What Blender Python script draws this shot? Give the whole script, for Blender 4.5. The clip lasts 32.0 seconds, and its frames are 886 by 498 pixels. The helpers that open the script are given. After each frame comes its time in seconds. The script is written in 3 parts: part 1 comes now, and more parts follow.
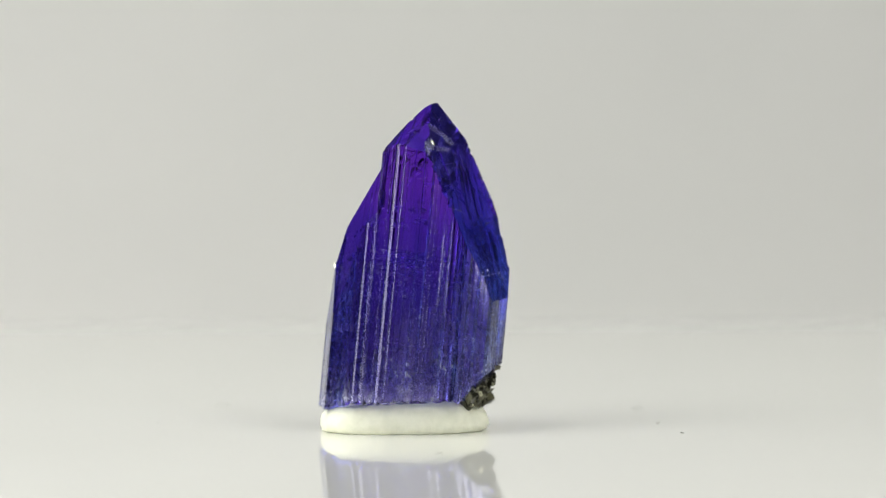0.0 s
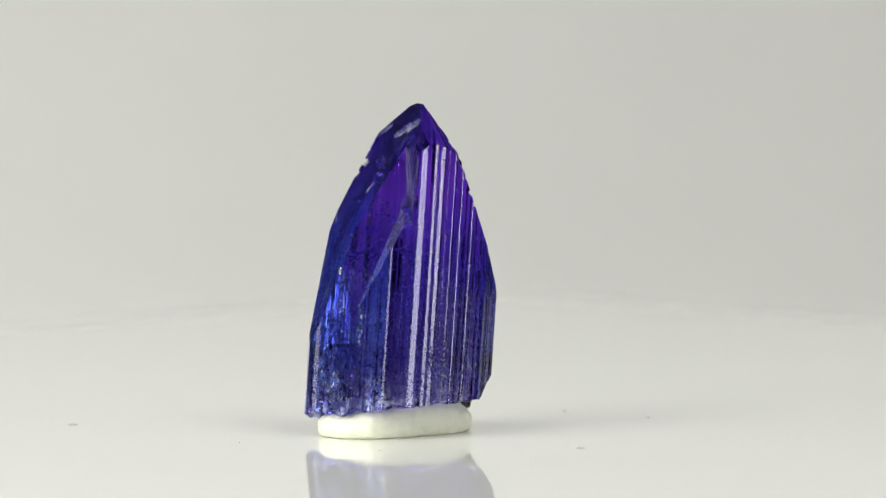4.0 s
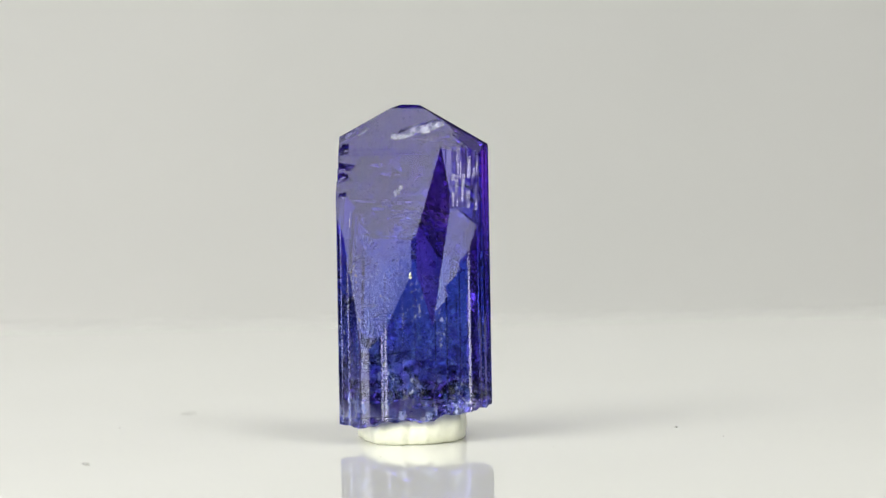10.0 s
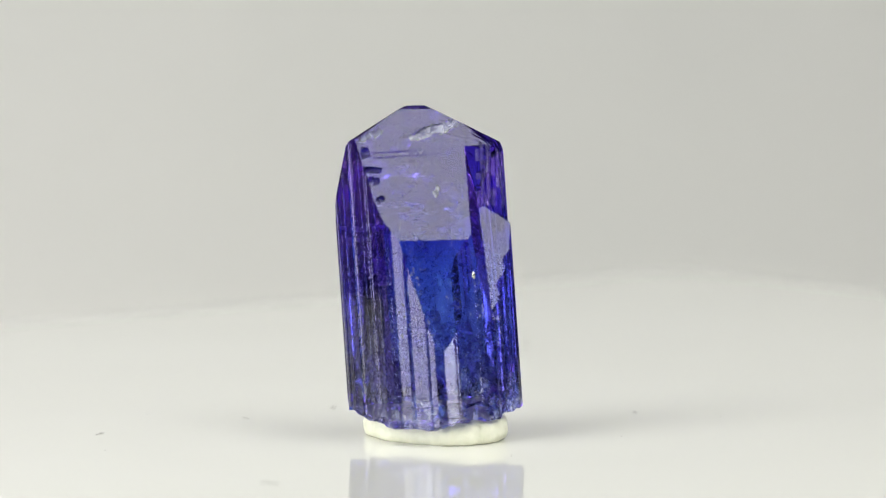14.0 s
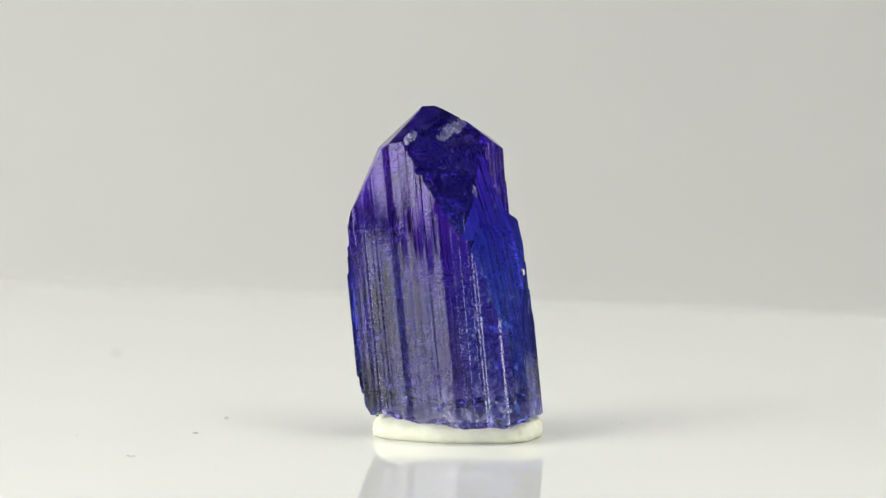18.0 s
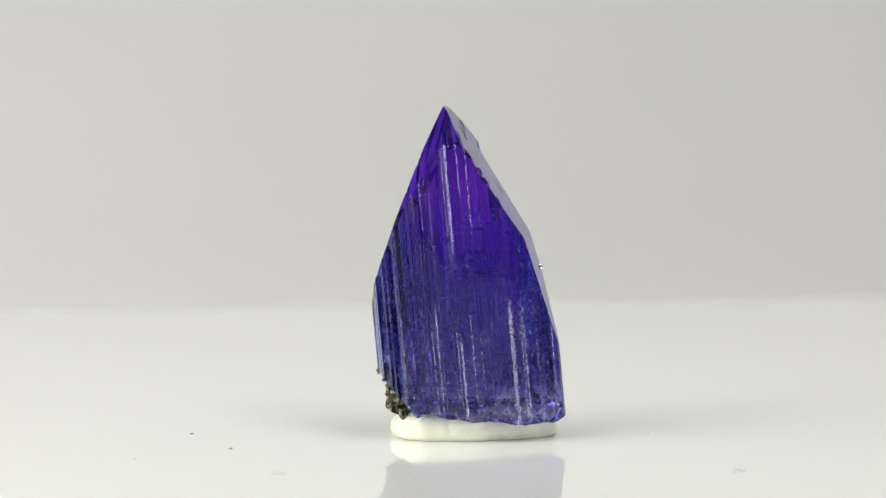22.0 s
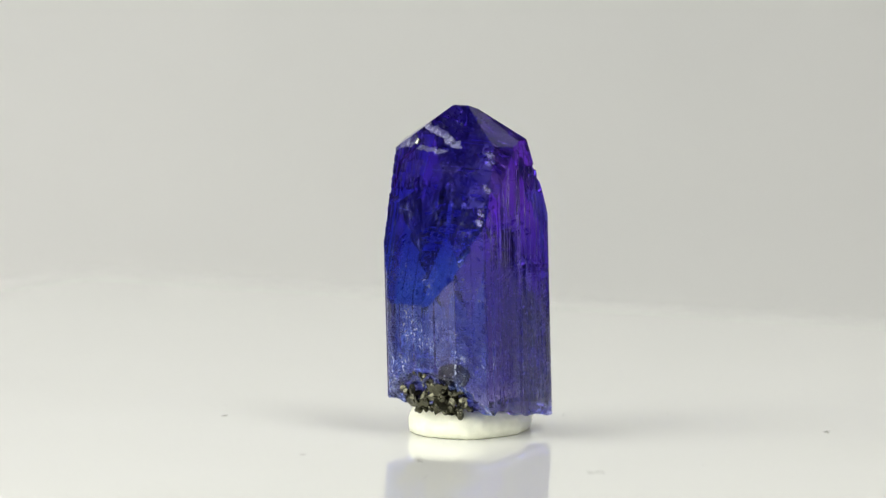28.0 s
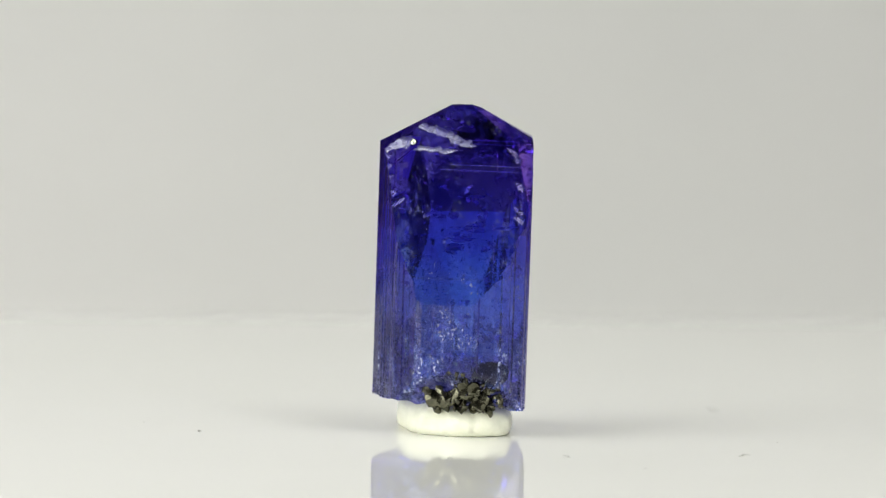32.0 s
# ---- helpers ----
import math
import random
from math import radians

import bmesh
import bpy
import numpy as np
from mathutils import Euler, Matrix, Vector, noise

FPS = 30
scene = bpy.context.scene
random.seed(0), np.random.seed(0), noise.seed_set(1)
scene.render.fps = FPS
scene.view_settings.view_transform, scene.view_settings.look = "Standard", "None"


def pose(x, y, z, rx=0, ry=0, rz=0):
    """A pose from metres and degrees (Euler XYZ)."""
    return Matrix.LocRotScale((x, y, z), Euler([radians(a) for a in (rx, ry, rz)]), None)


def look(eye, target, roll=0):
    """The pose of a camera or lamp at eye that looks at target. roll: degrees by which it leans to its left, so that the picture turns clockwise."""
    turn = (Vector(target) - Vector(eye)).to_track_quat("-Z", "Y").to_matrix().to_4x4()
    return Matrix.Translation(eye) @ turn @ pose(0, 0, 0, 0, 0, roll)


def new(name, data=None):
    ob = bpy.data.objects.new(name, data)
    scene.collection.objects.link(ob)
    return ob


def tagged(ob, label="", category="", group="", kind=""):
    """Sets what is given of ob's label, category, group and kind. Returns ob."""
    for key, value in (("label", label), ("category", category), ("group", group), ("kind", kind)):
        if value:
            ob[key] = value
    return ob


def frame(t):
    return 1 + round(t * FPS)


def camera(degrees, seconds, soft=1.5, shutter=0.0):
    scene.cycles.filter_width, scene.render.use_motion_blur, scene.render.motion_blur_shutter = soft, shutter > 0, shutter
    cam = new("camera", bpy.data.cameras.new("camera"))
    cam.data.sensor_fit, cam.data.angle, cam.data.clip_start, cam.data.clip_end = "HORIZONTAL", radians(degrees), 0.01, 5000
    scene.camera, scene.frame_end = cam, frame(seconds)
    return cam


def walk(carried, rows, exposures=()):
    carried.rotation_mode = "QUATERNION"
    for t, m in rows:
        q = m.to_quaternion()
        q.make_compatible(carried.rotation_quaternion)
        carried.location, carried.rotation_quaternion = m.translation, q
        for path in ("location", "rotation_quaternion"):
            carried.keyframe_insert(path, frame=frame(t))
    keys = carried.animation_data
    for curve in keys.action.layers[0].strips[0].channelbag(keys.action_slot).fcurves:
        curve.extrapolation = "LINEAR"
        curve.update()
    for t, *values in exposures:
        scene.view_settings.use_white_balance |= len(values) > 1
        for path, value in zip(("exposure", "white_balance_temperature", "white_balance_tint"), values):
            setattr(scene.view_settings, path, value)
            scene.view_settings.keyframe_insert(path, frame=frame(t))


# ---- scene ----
from mathutils.bvhtree import BVHTree

MM = 0.001
SPIN = 8.7155          # degrees a second, counter-clockwise from above

# ---- camera: it stands still ----
cam = camera(8.966, 32.0, soft=1.25)
EYE = pose(0, -0.53098, 0.0586, 90 - 4.443, 0, -0.0635) @ pose(0, 0, 0, 0, 0, -0.0834)
walk(cam, [(0.0, EYE), (32.0, EYE)])
cam.data.dof.use_dof = True
cam.data.dof.focus_distance = 0.529
cam.data.dof.aperture_fstop = 24

# ---- light: two tall softboxes and an added ceiling fill in a dim room ----
room = bpy.data.worlds.new("room_air")
room.use_nodes = True
room.node_tree.nodes["Background"].inputs[0].default_value = (0.9, 0.92, 0.95, 1)
room.node_tree.nodes["Background"].inputs[1].default_value = 0.02
scene.world = room
scene.view_settings.exposure = -0.045
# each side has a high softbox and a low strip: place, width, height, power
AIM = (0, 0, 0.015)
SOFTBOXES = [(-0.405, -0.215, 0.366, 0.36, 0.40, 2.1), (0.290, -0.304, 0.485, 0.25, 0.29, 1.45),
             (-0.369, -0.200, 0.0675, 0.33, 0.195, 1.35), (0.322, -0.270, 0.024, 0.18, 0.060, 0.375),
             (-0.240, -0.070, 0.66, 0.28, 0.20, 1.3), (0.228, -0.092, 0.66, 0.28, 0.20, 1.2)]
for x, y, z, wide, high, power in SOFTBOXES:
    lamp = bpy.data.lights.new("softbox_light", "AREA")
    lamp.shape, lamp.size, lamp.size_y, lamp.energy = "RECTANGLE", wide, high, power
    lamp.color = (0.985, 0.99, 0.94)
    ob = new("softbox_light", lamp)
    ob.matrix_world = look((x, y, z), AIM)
# unseen fill lamp, added to brighten the plate but not the facets
lamp = bpy.data.lights.new("ceiling_fill_light", "AREA")
lamp.shape, lamp.size, lamp.size_y, lamp.energy, lamp.color = "RECTANGLE", 1.4, 1.4, 6.0, (0.985, 0.99, 0.94)
new("ceiling_fill_light", lamp).matrix_world = pose(0, -0.1, 1.555)


# ---- materials ----
def material(name):
    m = bpy.data.materials.new(name)
    m.use_nodes = True
    nt = m.node_tree
    return m, nt, nt.nodes["Principled BSDF"]


def node(nt, kind, **values):
    n = nt.nodes.new(kind)
    for k, v in values.items():
        n.inputs[k.replace("_", " ")].default_value = v
    return n


def noise_node(nt, source, scale, detail=4.0, rough=0.55):
    n = node(nt, "ShaderNodeTexNoise", Scale=scale, Detail=detail, Roughness=rough)
    nt.links.new(source, n.inputs["Vector"])
    return n


def ramp(nt, source, stops):
    n = nt.nodes.new("ShaderNodeValToRGB")
    e = n.color_ramp.elements
    while len(e) < len(stops):
        e.new(0.5)
    for el, (pos, col) in zip(e, stops):
        el.position, el.color = pos, (*col, 1) if len(col) == 3 else col
    nt.links.new(source, n.inputs[0])
    return n


def simple(name, colour, rough, metal=0.0, var=0.12, scale=200.0, bump=0.0):
    m, nt, b = material(name)
    tc = nt.nodes.new("ShaderNodeTexCoord")
    n = noise_node(nt, tc.outputs["Object"], scale)
    r = ramp(nt, n.outputs[0], [(0.3, [c * (1 - var) for c in colour]), (0.7, [min(1, c * (1 + var)) for c in colour])])
    nt.links.new(r.outputs[0], b.inputs["Base Color"])
    b.inputs["Roughness"].default_value, b.inputs["Metallic"].default_value = rough, metal
    if bump:
        bp = node(nt, "ShaderNodeBump", Strength=bump, Distance=0.0002)
        nt.links.new(n.outputs[0], bp.inputs["Height"])
        nt.links.new(bp.outputs[0], b.inputs["Normal"])
    return m


def plate_material():
    m, nt, b = material("white_gloss_acrylic")
    tc = nt.nodes.new("ShaderNodeTexCoord")
    big = noise_node(nt, tc.outputs["Object"], 18, 3)
    r = ramp(nt, big.outputs[0], [(0.3, (0.80, 0.80, 0.765)), (0.7, (0.82, 0.82, 0.79))])
    nt.links.new(r.outputs[0], b.inputs["Base Color"])
    fine = noise_node(nt, tc.outputs["Object"], 700, 4)
    rr = ramp(nt, fine.outputs[0], [(0.3, (0.0,) * 3), (0.75, (0.004,) * 3)])
    nt.links.new(rr.outputs[0], b.inputs["Roughness"])
    b.inputs["IOR"].default_value = 1.5
    return m


def backdrop_material():
    m, nt, b = material("matte_backdrop_paper")
    tc = nt.nodes.new("ShaderNodeTexCoord")
    big = noise_node(nt, tc.outputs["Object"], 9, 2, 0.4)
    r = ramp(nt, big.outputs[0], [(0.3, (0.77, 0.77, 0.75)), (0.7, (0.84, 0.83, 0.81))])
    nt.links.new(r.outputs[0], b.inputs["Base Color"])
    b.inputs["Roughness"].default_value = 0.9
    return m


def crystal_material():
    """Violet towards the tip, blue below, cloudy lavender towards the broken foot; fine grooves along the upright faces."""
    m, nt, b = material("violet_blue_gem")
    L = nt.links.new
    tc = nt.nodes.new("ShaderNodeTexCoord")
    obj = tc.outputs["Object"]
    sep = nt.nodes.new("ShaderNodeSeparateXYZ")
    L(obj, sep.inputs[0])

    def maths(op, a, c=None, d=None, clamp=False):
        n = nt.nodes.new("ShaderNodeMath")
        n.operation, n.use_clamp = op, clamp
        for k, v in enumerate((a, c, d)):
            if v is None:
                continue
            if isinstance(v, (int, float)):
                n.inputs[k].default_value = v
            else:
                L(v, n.inputs[k])
        return n.outputs[0]

    def squeezed(sx, sy, sz):
        mp = nt.nodes.new("ShaderNodeMapping")
        mp.inputs["Scale"].default_value = (sx, sy, sz)
        mp.inputs["Rotation"].default_value = (radians(-1.1), radians(-5.4), 0)
        L(obj, mp.inputs[0])
        return mp.outputs[0]

    # height in the crystal, 0 at the foot to 1 at the tip, with a wavy zoning
    wob = noise_node(nt, obj, 140, 3)
    h = maths("MULTIPLY_ADD", wob.outputs[0], 0.010, sep.outputs[2])
    h = maths("MULTIPLY_ADD", h, 1 / 0.032, -0.0075 / 0.032, True)
    blue = ramp(nt, h, [(0.0, (0.36, 0.37, 0.70)), (0.05, (0.10, 0.11, 0.38)), (0.16, (0.042, 0.075, 0.42)), (0.36, (0.026, 0.062, 0.48)), (0.52, (0.016, 0.020, 0.38)), (0.70, (0.022, 0.012, 0.34)), (1.0, (0.020, 0.006, 0.22))])
    violet = ramp(nt, h, [(0.0, (0.38, 0.34, 0.64)), (0.05, (0.055, 0.038, 0.27)), (0.16, (0.036, 0.019, 0.21)), (0.36, (0.036, 0.017, 0.28)), (0.52, (0.068, 0.020, 0.44)), (0.70, (0.115, 0.024, 0.52)), (1.0, (0.046, 0.010, 0.32))])
    geo = nt.nodes.new("ShaderNodeNewGeometry")
    turned = nt.nodes.new("ShaderNodeVectorTransform")
    turned.vector_type, turned.convert_from, turned.convert_to = "NORMAL", "WORLD", "OBJECT"
    L(geo.outputs["True Normal"], turned.inputs[0])
    dot = nt.nodes.new("ShaderNodeVectorMath")
    dot.operation = "DOT_PRODUCT"
    dot.inputs[1].default_value = (0.302, 0.953, 0)
    L(turned.outputs[0], dot.inputs[0])
    along = maths("MULTIPLY_ADD", maths("ABSOLUTE", dot.outputs["Value"]), 1.6, -0.35, True)
    zones = nt.nodes.new("ShaderNodeMix")
    zones.data_type = "RGBA"
    L(along, zones.inputs[0])
    L(blue.outputs[0], zones.inputs[6])
    L(violet.outputs[0], zones.inputs[7])
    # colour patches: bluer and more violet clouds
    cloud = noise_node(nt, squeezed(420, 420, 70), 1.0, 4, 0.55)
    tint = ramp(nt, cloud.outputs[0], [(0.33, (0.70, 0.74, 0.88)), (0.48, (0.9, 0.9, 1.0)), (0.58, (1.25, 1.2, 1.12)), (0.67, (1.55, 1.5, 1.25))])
    # glints of inner cracks put into the base colour, strongest towards the foot
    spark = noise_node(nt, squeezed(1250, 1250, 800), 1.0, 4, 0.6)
    painted_glints = ramp(nt, spark.outputs[0], [(0.34, (0.5, 0.55, 0.8)), (0.50, (0.85, 0.85, 0.97)), (0.60, (1.8, 2.0, 1.35)), (0.67, (5.0, 6.0, 1.9))])
    glint_mix = nt.nodes.new("ShaderNodeMix")
    glint_mix.data_type, glint_mix.blend_type = "RGBA", "MULTIPLY"
    L(maths("MULTIPLY", maths("SUBTRACT", 0.95, maths("MULTIPLY", h, 2.2), None, True), maths("MULTIPLY_ADD", along, -0.7, 1.0)), glint_mix.inputs[0])
    L(tint.outputs[0], glint_mix.inputs[6])
    L(painted_glints.outputs[0], glint_mix.inputs[7])
    tint = glint_mix
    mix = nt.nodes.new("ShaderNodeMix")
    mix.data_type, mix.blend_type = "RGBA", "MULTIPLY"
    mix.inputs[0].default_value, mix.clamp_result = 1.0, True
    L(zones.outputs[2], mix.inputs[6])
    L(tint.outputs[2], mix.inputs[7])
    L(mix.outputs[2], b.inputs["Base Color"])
    b.inputs["Transmission Weight"].default_value = 1.0
    b.inputs["IOR"].default_value = 1.69
    b.inputs["Specular Tint"].default_value = (0.51, 0.50, 0.59, 1)
    # grooves: long thin relief on faces that stand upright only
    ns = nt.nodes.new("ShaderNodeSeparateXYZ")
    L(geo.outputs["True Normal"], ns.inputs[0])
    tilt = maths("ABSOLUTE", ns.outputs[2])
    upright = maths("SUBTRACT", 1.0, maths("MULTIPLY_ADD", tilt, 8.0, -1.1, True), None, True)
    g1 = noise_node(nt, squeezed(1700, 1700, 9), 1.0, 3)
    g2 = noise_node(nt, squeezed(700, 700, 5), 1.0, 2)
    grain = maths("MULTIPLY", maths("ADD", g1.outputs[0], g2.outputs[0]), upright)
    pits = noise_node(nt, obj, 1500, 3)
    wavy = noise_node(nt, obj, 380, 3)
    relief = maths("MULTIPLY_ADD", wavy.outputs[0], 0.25, maths("MULTIPLY_ADD", pits.outputs[0], 0.04, grain))
    bump = node(nt, "ShaderNodeBump", Strength=0.3, Distance=0.000012)
    L(relief, bump.inputs["Height"])
    L(bump.outputs[0], b.inputs["Normal"])
    rr = ramp(nt, pits.outputs[0], [(0.35, (0.01,) * 3), (0.7, (0.07,) * 3)])
    L(rr.outputs[0], b.inputs["Roughness"])
    # milky clouds just under the surface, denser towards the foot, with bright flecks
    milk = nt.nodes.new("ShaderNodeBsdfPrincipled")
    milk.inputs["Base Color"].default_value = (0.12, 0.20, 0.70, 1)
    milk.inputs["Roughness"].default_value = 0.04
    L(bump.outputs[0], milk.inputs["Normal"])
    mk = noise_node(nt, squeezed(420, 420, 230), 1.0, 5, 0.65)
    foot = maths("SUBTRACT", 1.0, maths("MULTIPLY_ADD", h, 2.3, -0.05, True))
    gritty = noise_node(nt, squeezed(1500, 1500, 1000), 1.0, 3, 0.6)
    grit = maths("MULTIPLY_ADD", gritty.outputs[0], 0.6, mk.outputs[0])
    veil = maths("MULTIPLY", maths("MULTIPLY_ADD", grit, 6.0, -4.75, True), maths("SUBTRACT", 1.0, maths("MULTIPLY", h, 2.4), None, True))
    veil = maths("MULTIPLY", veil, maths("MULTIPLY_ADD", along, -0.9, 1.0))
    veil = maths("MULTIPLY", veil, 0.5)
    fine = noise_node(nt, squeezed(3500, 3500, 2500), 1.0, 3)
    fl = maths("MULTIPLY_ADD", fine.outputs[0], 20.0, -11.6, True)
    fl = maths("MULTIPLY", fl, maths("MULTIPLY_ADD", mk.outputs[0], 12.0, -6.1, True))
    fl = maths("MULTIPLY", fl, maths("MULTIPLY_ADD", foot, 0.9, 0.1))
    fl = maths("MULTIPLY", fl, maths("MULTIPLY_ADD", along, -0.8, 1.0))
    out = nt.nodes["Material Output"]
    m1 = nt.nodes.new("ShaderNodeMixShader")
    L(veil, m1.inputs[0])
    L(b.outputs[0], m1.inputs[1])
    L(milk.outputs[0], m1.inputs[2])
    fleck = nt.nodes.new("ShaderNodeBsdfPrincipled")
    fleck.inputs["Base Color"].default_value = (0.76, 0.80, 0.98, 1)
    fleck.inputs["Roughness"].default_value = 0.15
    m2 = nt.nodes.new("ShaderNodeMixShader")
    chips = noise_node(nt, squeezed(1300, 1300, 1000), 1.0, 5, 0.7)
    crust = maths("MULTIPLY", maths("MULTIPLY_ADD", chips.outputs[0], 12.0, -6.3, True), maths("SUBTRACT", 1.0, maths("MULTIPLY", h, 11.0), None, True))
    L(maths("MAXIMUM", maths("MULTIPLY", fl, 0.85), maths("MULTIPLY", crust, 0.25)), m2.inputs[0])
    L(m1.outputs[0], m2.inputs[1])
    L(fleck.outputs[0], m2.inputs[2])
    L(m2.outputs[0], out.inputs["Surface"])
    return m


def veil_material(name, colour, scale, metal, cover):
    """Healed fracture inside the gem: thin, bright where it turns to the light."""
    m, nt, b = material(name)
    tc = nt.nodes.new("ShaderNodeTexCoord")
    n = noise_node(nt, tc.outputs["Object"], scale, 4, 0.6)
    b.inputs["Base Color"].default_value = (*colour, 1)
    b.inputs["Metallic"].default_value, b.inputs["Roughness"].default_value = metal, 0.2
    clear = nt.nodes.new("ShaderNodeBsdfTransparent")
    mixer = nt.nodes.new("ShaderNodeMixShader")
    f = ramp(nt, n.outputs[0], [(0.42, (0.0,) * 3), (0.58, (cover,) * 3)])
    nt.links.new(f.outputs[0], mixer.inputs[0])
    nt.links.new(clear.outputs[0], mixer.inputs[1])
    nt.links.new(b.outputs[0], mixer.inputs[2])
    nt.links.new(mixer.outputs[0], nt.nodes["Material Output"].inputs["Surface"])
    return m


def frost_material(name, dark, pale, rough, clear):
    """Broken or stepped gem surface: pale, fine-grained and shiny in patches."""
    m, nt, b = material(name)
    tc = nt.nodes.new("ShaderNodeTexCoord")
    n = noise_node(nt, tc.outputs["Object"], 1600, 4, 0.6)
    r = ramp(nt, n.outputs[0], [(0.35, dark), (0.62, pale)])
    nt.links.new(r.outputs[0], b.inputs["Base Color"])
    b.inputs["Roughness"].default_value, b.inputs["IOR"].default_value = rough, 1.69
    b.inputs["Transmission Weight"].default_value = clear
    bp = node(nt, "ShaderNodeBump", Strength=0.6, Distance=0.00004)
    nt.links.new(n.outputs[0], bp.inputs["Height"])
    nt.links.new(bp.outputs[0], b.inputs["Normal"])
    return m


MAT_FROST = frost_material("broken_gem_surface", (0.10, 0.09, 0.32), (0.40, 0.41, 0.58), 0.22, 0.6)
MAT_STEP = frost_material("stepped_gem_surface", (0.05, 0.035, 0.30), (0.24, 0.21, 0.52), 0.16, 0.75)
MAT_PLATE, MAT_BACKDROP, MAT_GEM = plate_material(), backdrop_material(), crystal_material()
MAT_CLAY = simple("mineral_tack", (0.955, 0.96, 0.77), 0.75, var=0.07, scale=800, bump=1.0)
MAT_PYRITE = simple("grey_matrix_crystals", (0.10, 0.097, 0.066), 0.2, metal=0.8, var=0.55, scale=1100, bump=0.8)
MAT_VEIL = veil_material("healed_fracture", (0.75, 0.75, 1.0), 900, 0.45, 0.85)
# near-white feather colour replaces the glint of a lit fracture
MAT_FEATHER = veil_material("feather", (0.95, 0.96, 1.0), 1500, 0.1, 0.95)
MAT_FLAKE = simple("bright_inclusion", (0.86, 0.88, 1.0), 0.25, metal=0.25)
MAT_NIGHT = simple("dark_inclusion", (0.012, 0.01, 0.03), 0.35)
MAT_BEAD = simple("silvery_bead", (0.6, 0.62, 0.5), 0.12, metal=0.8, scale=1500, bump=0.4)
MAT_DUST = simple("grey_dust", (0.30, 0.30, 0.28), 0.8)
MAT_WALL = simple("dim_wall_paint", (0.16, 0.16, 0.16), 0.9, scale=4)
MAT_TABLE = simple("dark_table_cloth", (0.05, 0.05, 0.05), 0.8, scale=300)
MAT_BLACK = simple("black_plastic", (0.03, 0.03, 0.03), 0.5)


# ---- mesh helpers ----
def link_mesh(name, verts, faces, mat, parent=None, label="", smooth=False):
    me = bpy.data.meshes.new(name)
    me.from_pydata(verts, [], faces)
    me.materials.append(mat)
    if smooth:
        me.shade_smooth()
    ob = new(name, me)
    if parent:
        ob.parent = parent
    if label:
        tagged(ob, label)
    return ob


def part(name, bm, mat, parent=None, label="", smooth=False):
    me = bpy.data.meshes.new(name)
    bm.normal_update()
    bm.to_mesh(me)
    bm.free()
    me.materials.append(mat)
    if smooth:
        me.shade_smooth()
    ob = new(name, me)
    if parent:
        ob.parent = parent
    if label:
        tagged(ob, label)
    return ob


def block(x0, x1, y0, y1, z0, z1, bevel=0.0):
    bm = bmesh.new()
    bmesh.ops.create_cube(bm, size=1)
    for v in bm.verts:
        v.co = Vector((x0 + (v.co.x + 0.5) * (x1 - x0), y0 + (v.co.y + 0.5) * (y1 - y0), z0 + (v.co.z + 0.5) * (z1 - z0)))
    if bevel:
        bmesh.ops.bevel(bm, geom=list(bm.edges), offset=bevel, segments=3, affect="EDGES", profile=0.6)
    return bm


# ---- the room, table and backdrop ----
def setting():
    zt = -0.12
    tagged(part("floor", block(-2, 2, -2.2, 2, -0.95, -0.9), MAT_WALL), "dark grey studio floor", kind="structure")
    tagged(part("ceiling", block(-2, 2, -2.2, 2, 1.6, 1.65), MAT_WALL), "dim grey ceiling", kind="structure")
    for nm, q in (("wall_north", (-2.1, 2.1, 2, 2.1)), ("wall_south", (-2.1, 2.1, -2.3, -2.2)), ("wall_east", (2, 2.1, -2.2, 2)), ("wall_west", (-2.1, -2, -2.2, 2))):
        tagged(part(nm, block(*q, -0.95, 1.65), MAT_WALL), "dim grey painted wall", kind="structure")
    table = new("table")
    tagged(table, "table covered in dark cloth under the turntable", "table")
    part("tabletop", block(-0.8, 0.8, -0.75, 0.75, zt - 0.03, zt, 0.004), MAT_TABLE, table)
    for x in (-0.74, 0.74):
        for y in (-0.69, 0.69):
            part("leg", block(x - 0.025, x + 0.025, y - 0.025, y + 0.025, -0.9, zt - 0.03), MAT_BLACK, table)
    # sweep: along the table, up in a bend
    prof = [(0.2, zt + 0.002)]
    for k in range(13):
        a = radians(-90 + 90 * k / 12)
        prof.append((0.36 + 0.1 * math.cos(a), zt + 0.102 + 0.1 * math.sin(a)))
    prof.append((0.46, 0.12))
    verts, faces = [], []
    for side in (0, 0.0012):
        for y, z in prof:
            for k in range(25):
                x = -0.21 + 0.42 * k / 24
                verts.append((x, y + side + 0.3 * x * max(0.0, y - 0.3) / 0.16 + 0.0025 * math.sin(x * 17 + 1) * max(0, z), z - side * (z < zt + 0.05)))
    n = len(prof)
    for s in range(2):
        for i in range(n - 1):
            for k in range(24):
                a = s * n * 25 + i * 25 + k
                faces.append((a, a + 1, a + 26, a + 25) if s == 0 else (a, a + 25, a + 26, a + 1))
    back = link_mesh("backdrop", verts, faces, MAT_BACKDROP, smooth=True)
    tagged(back, "pale grey seamless paper backdrop, out of focus", kind="structure")


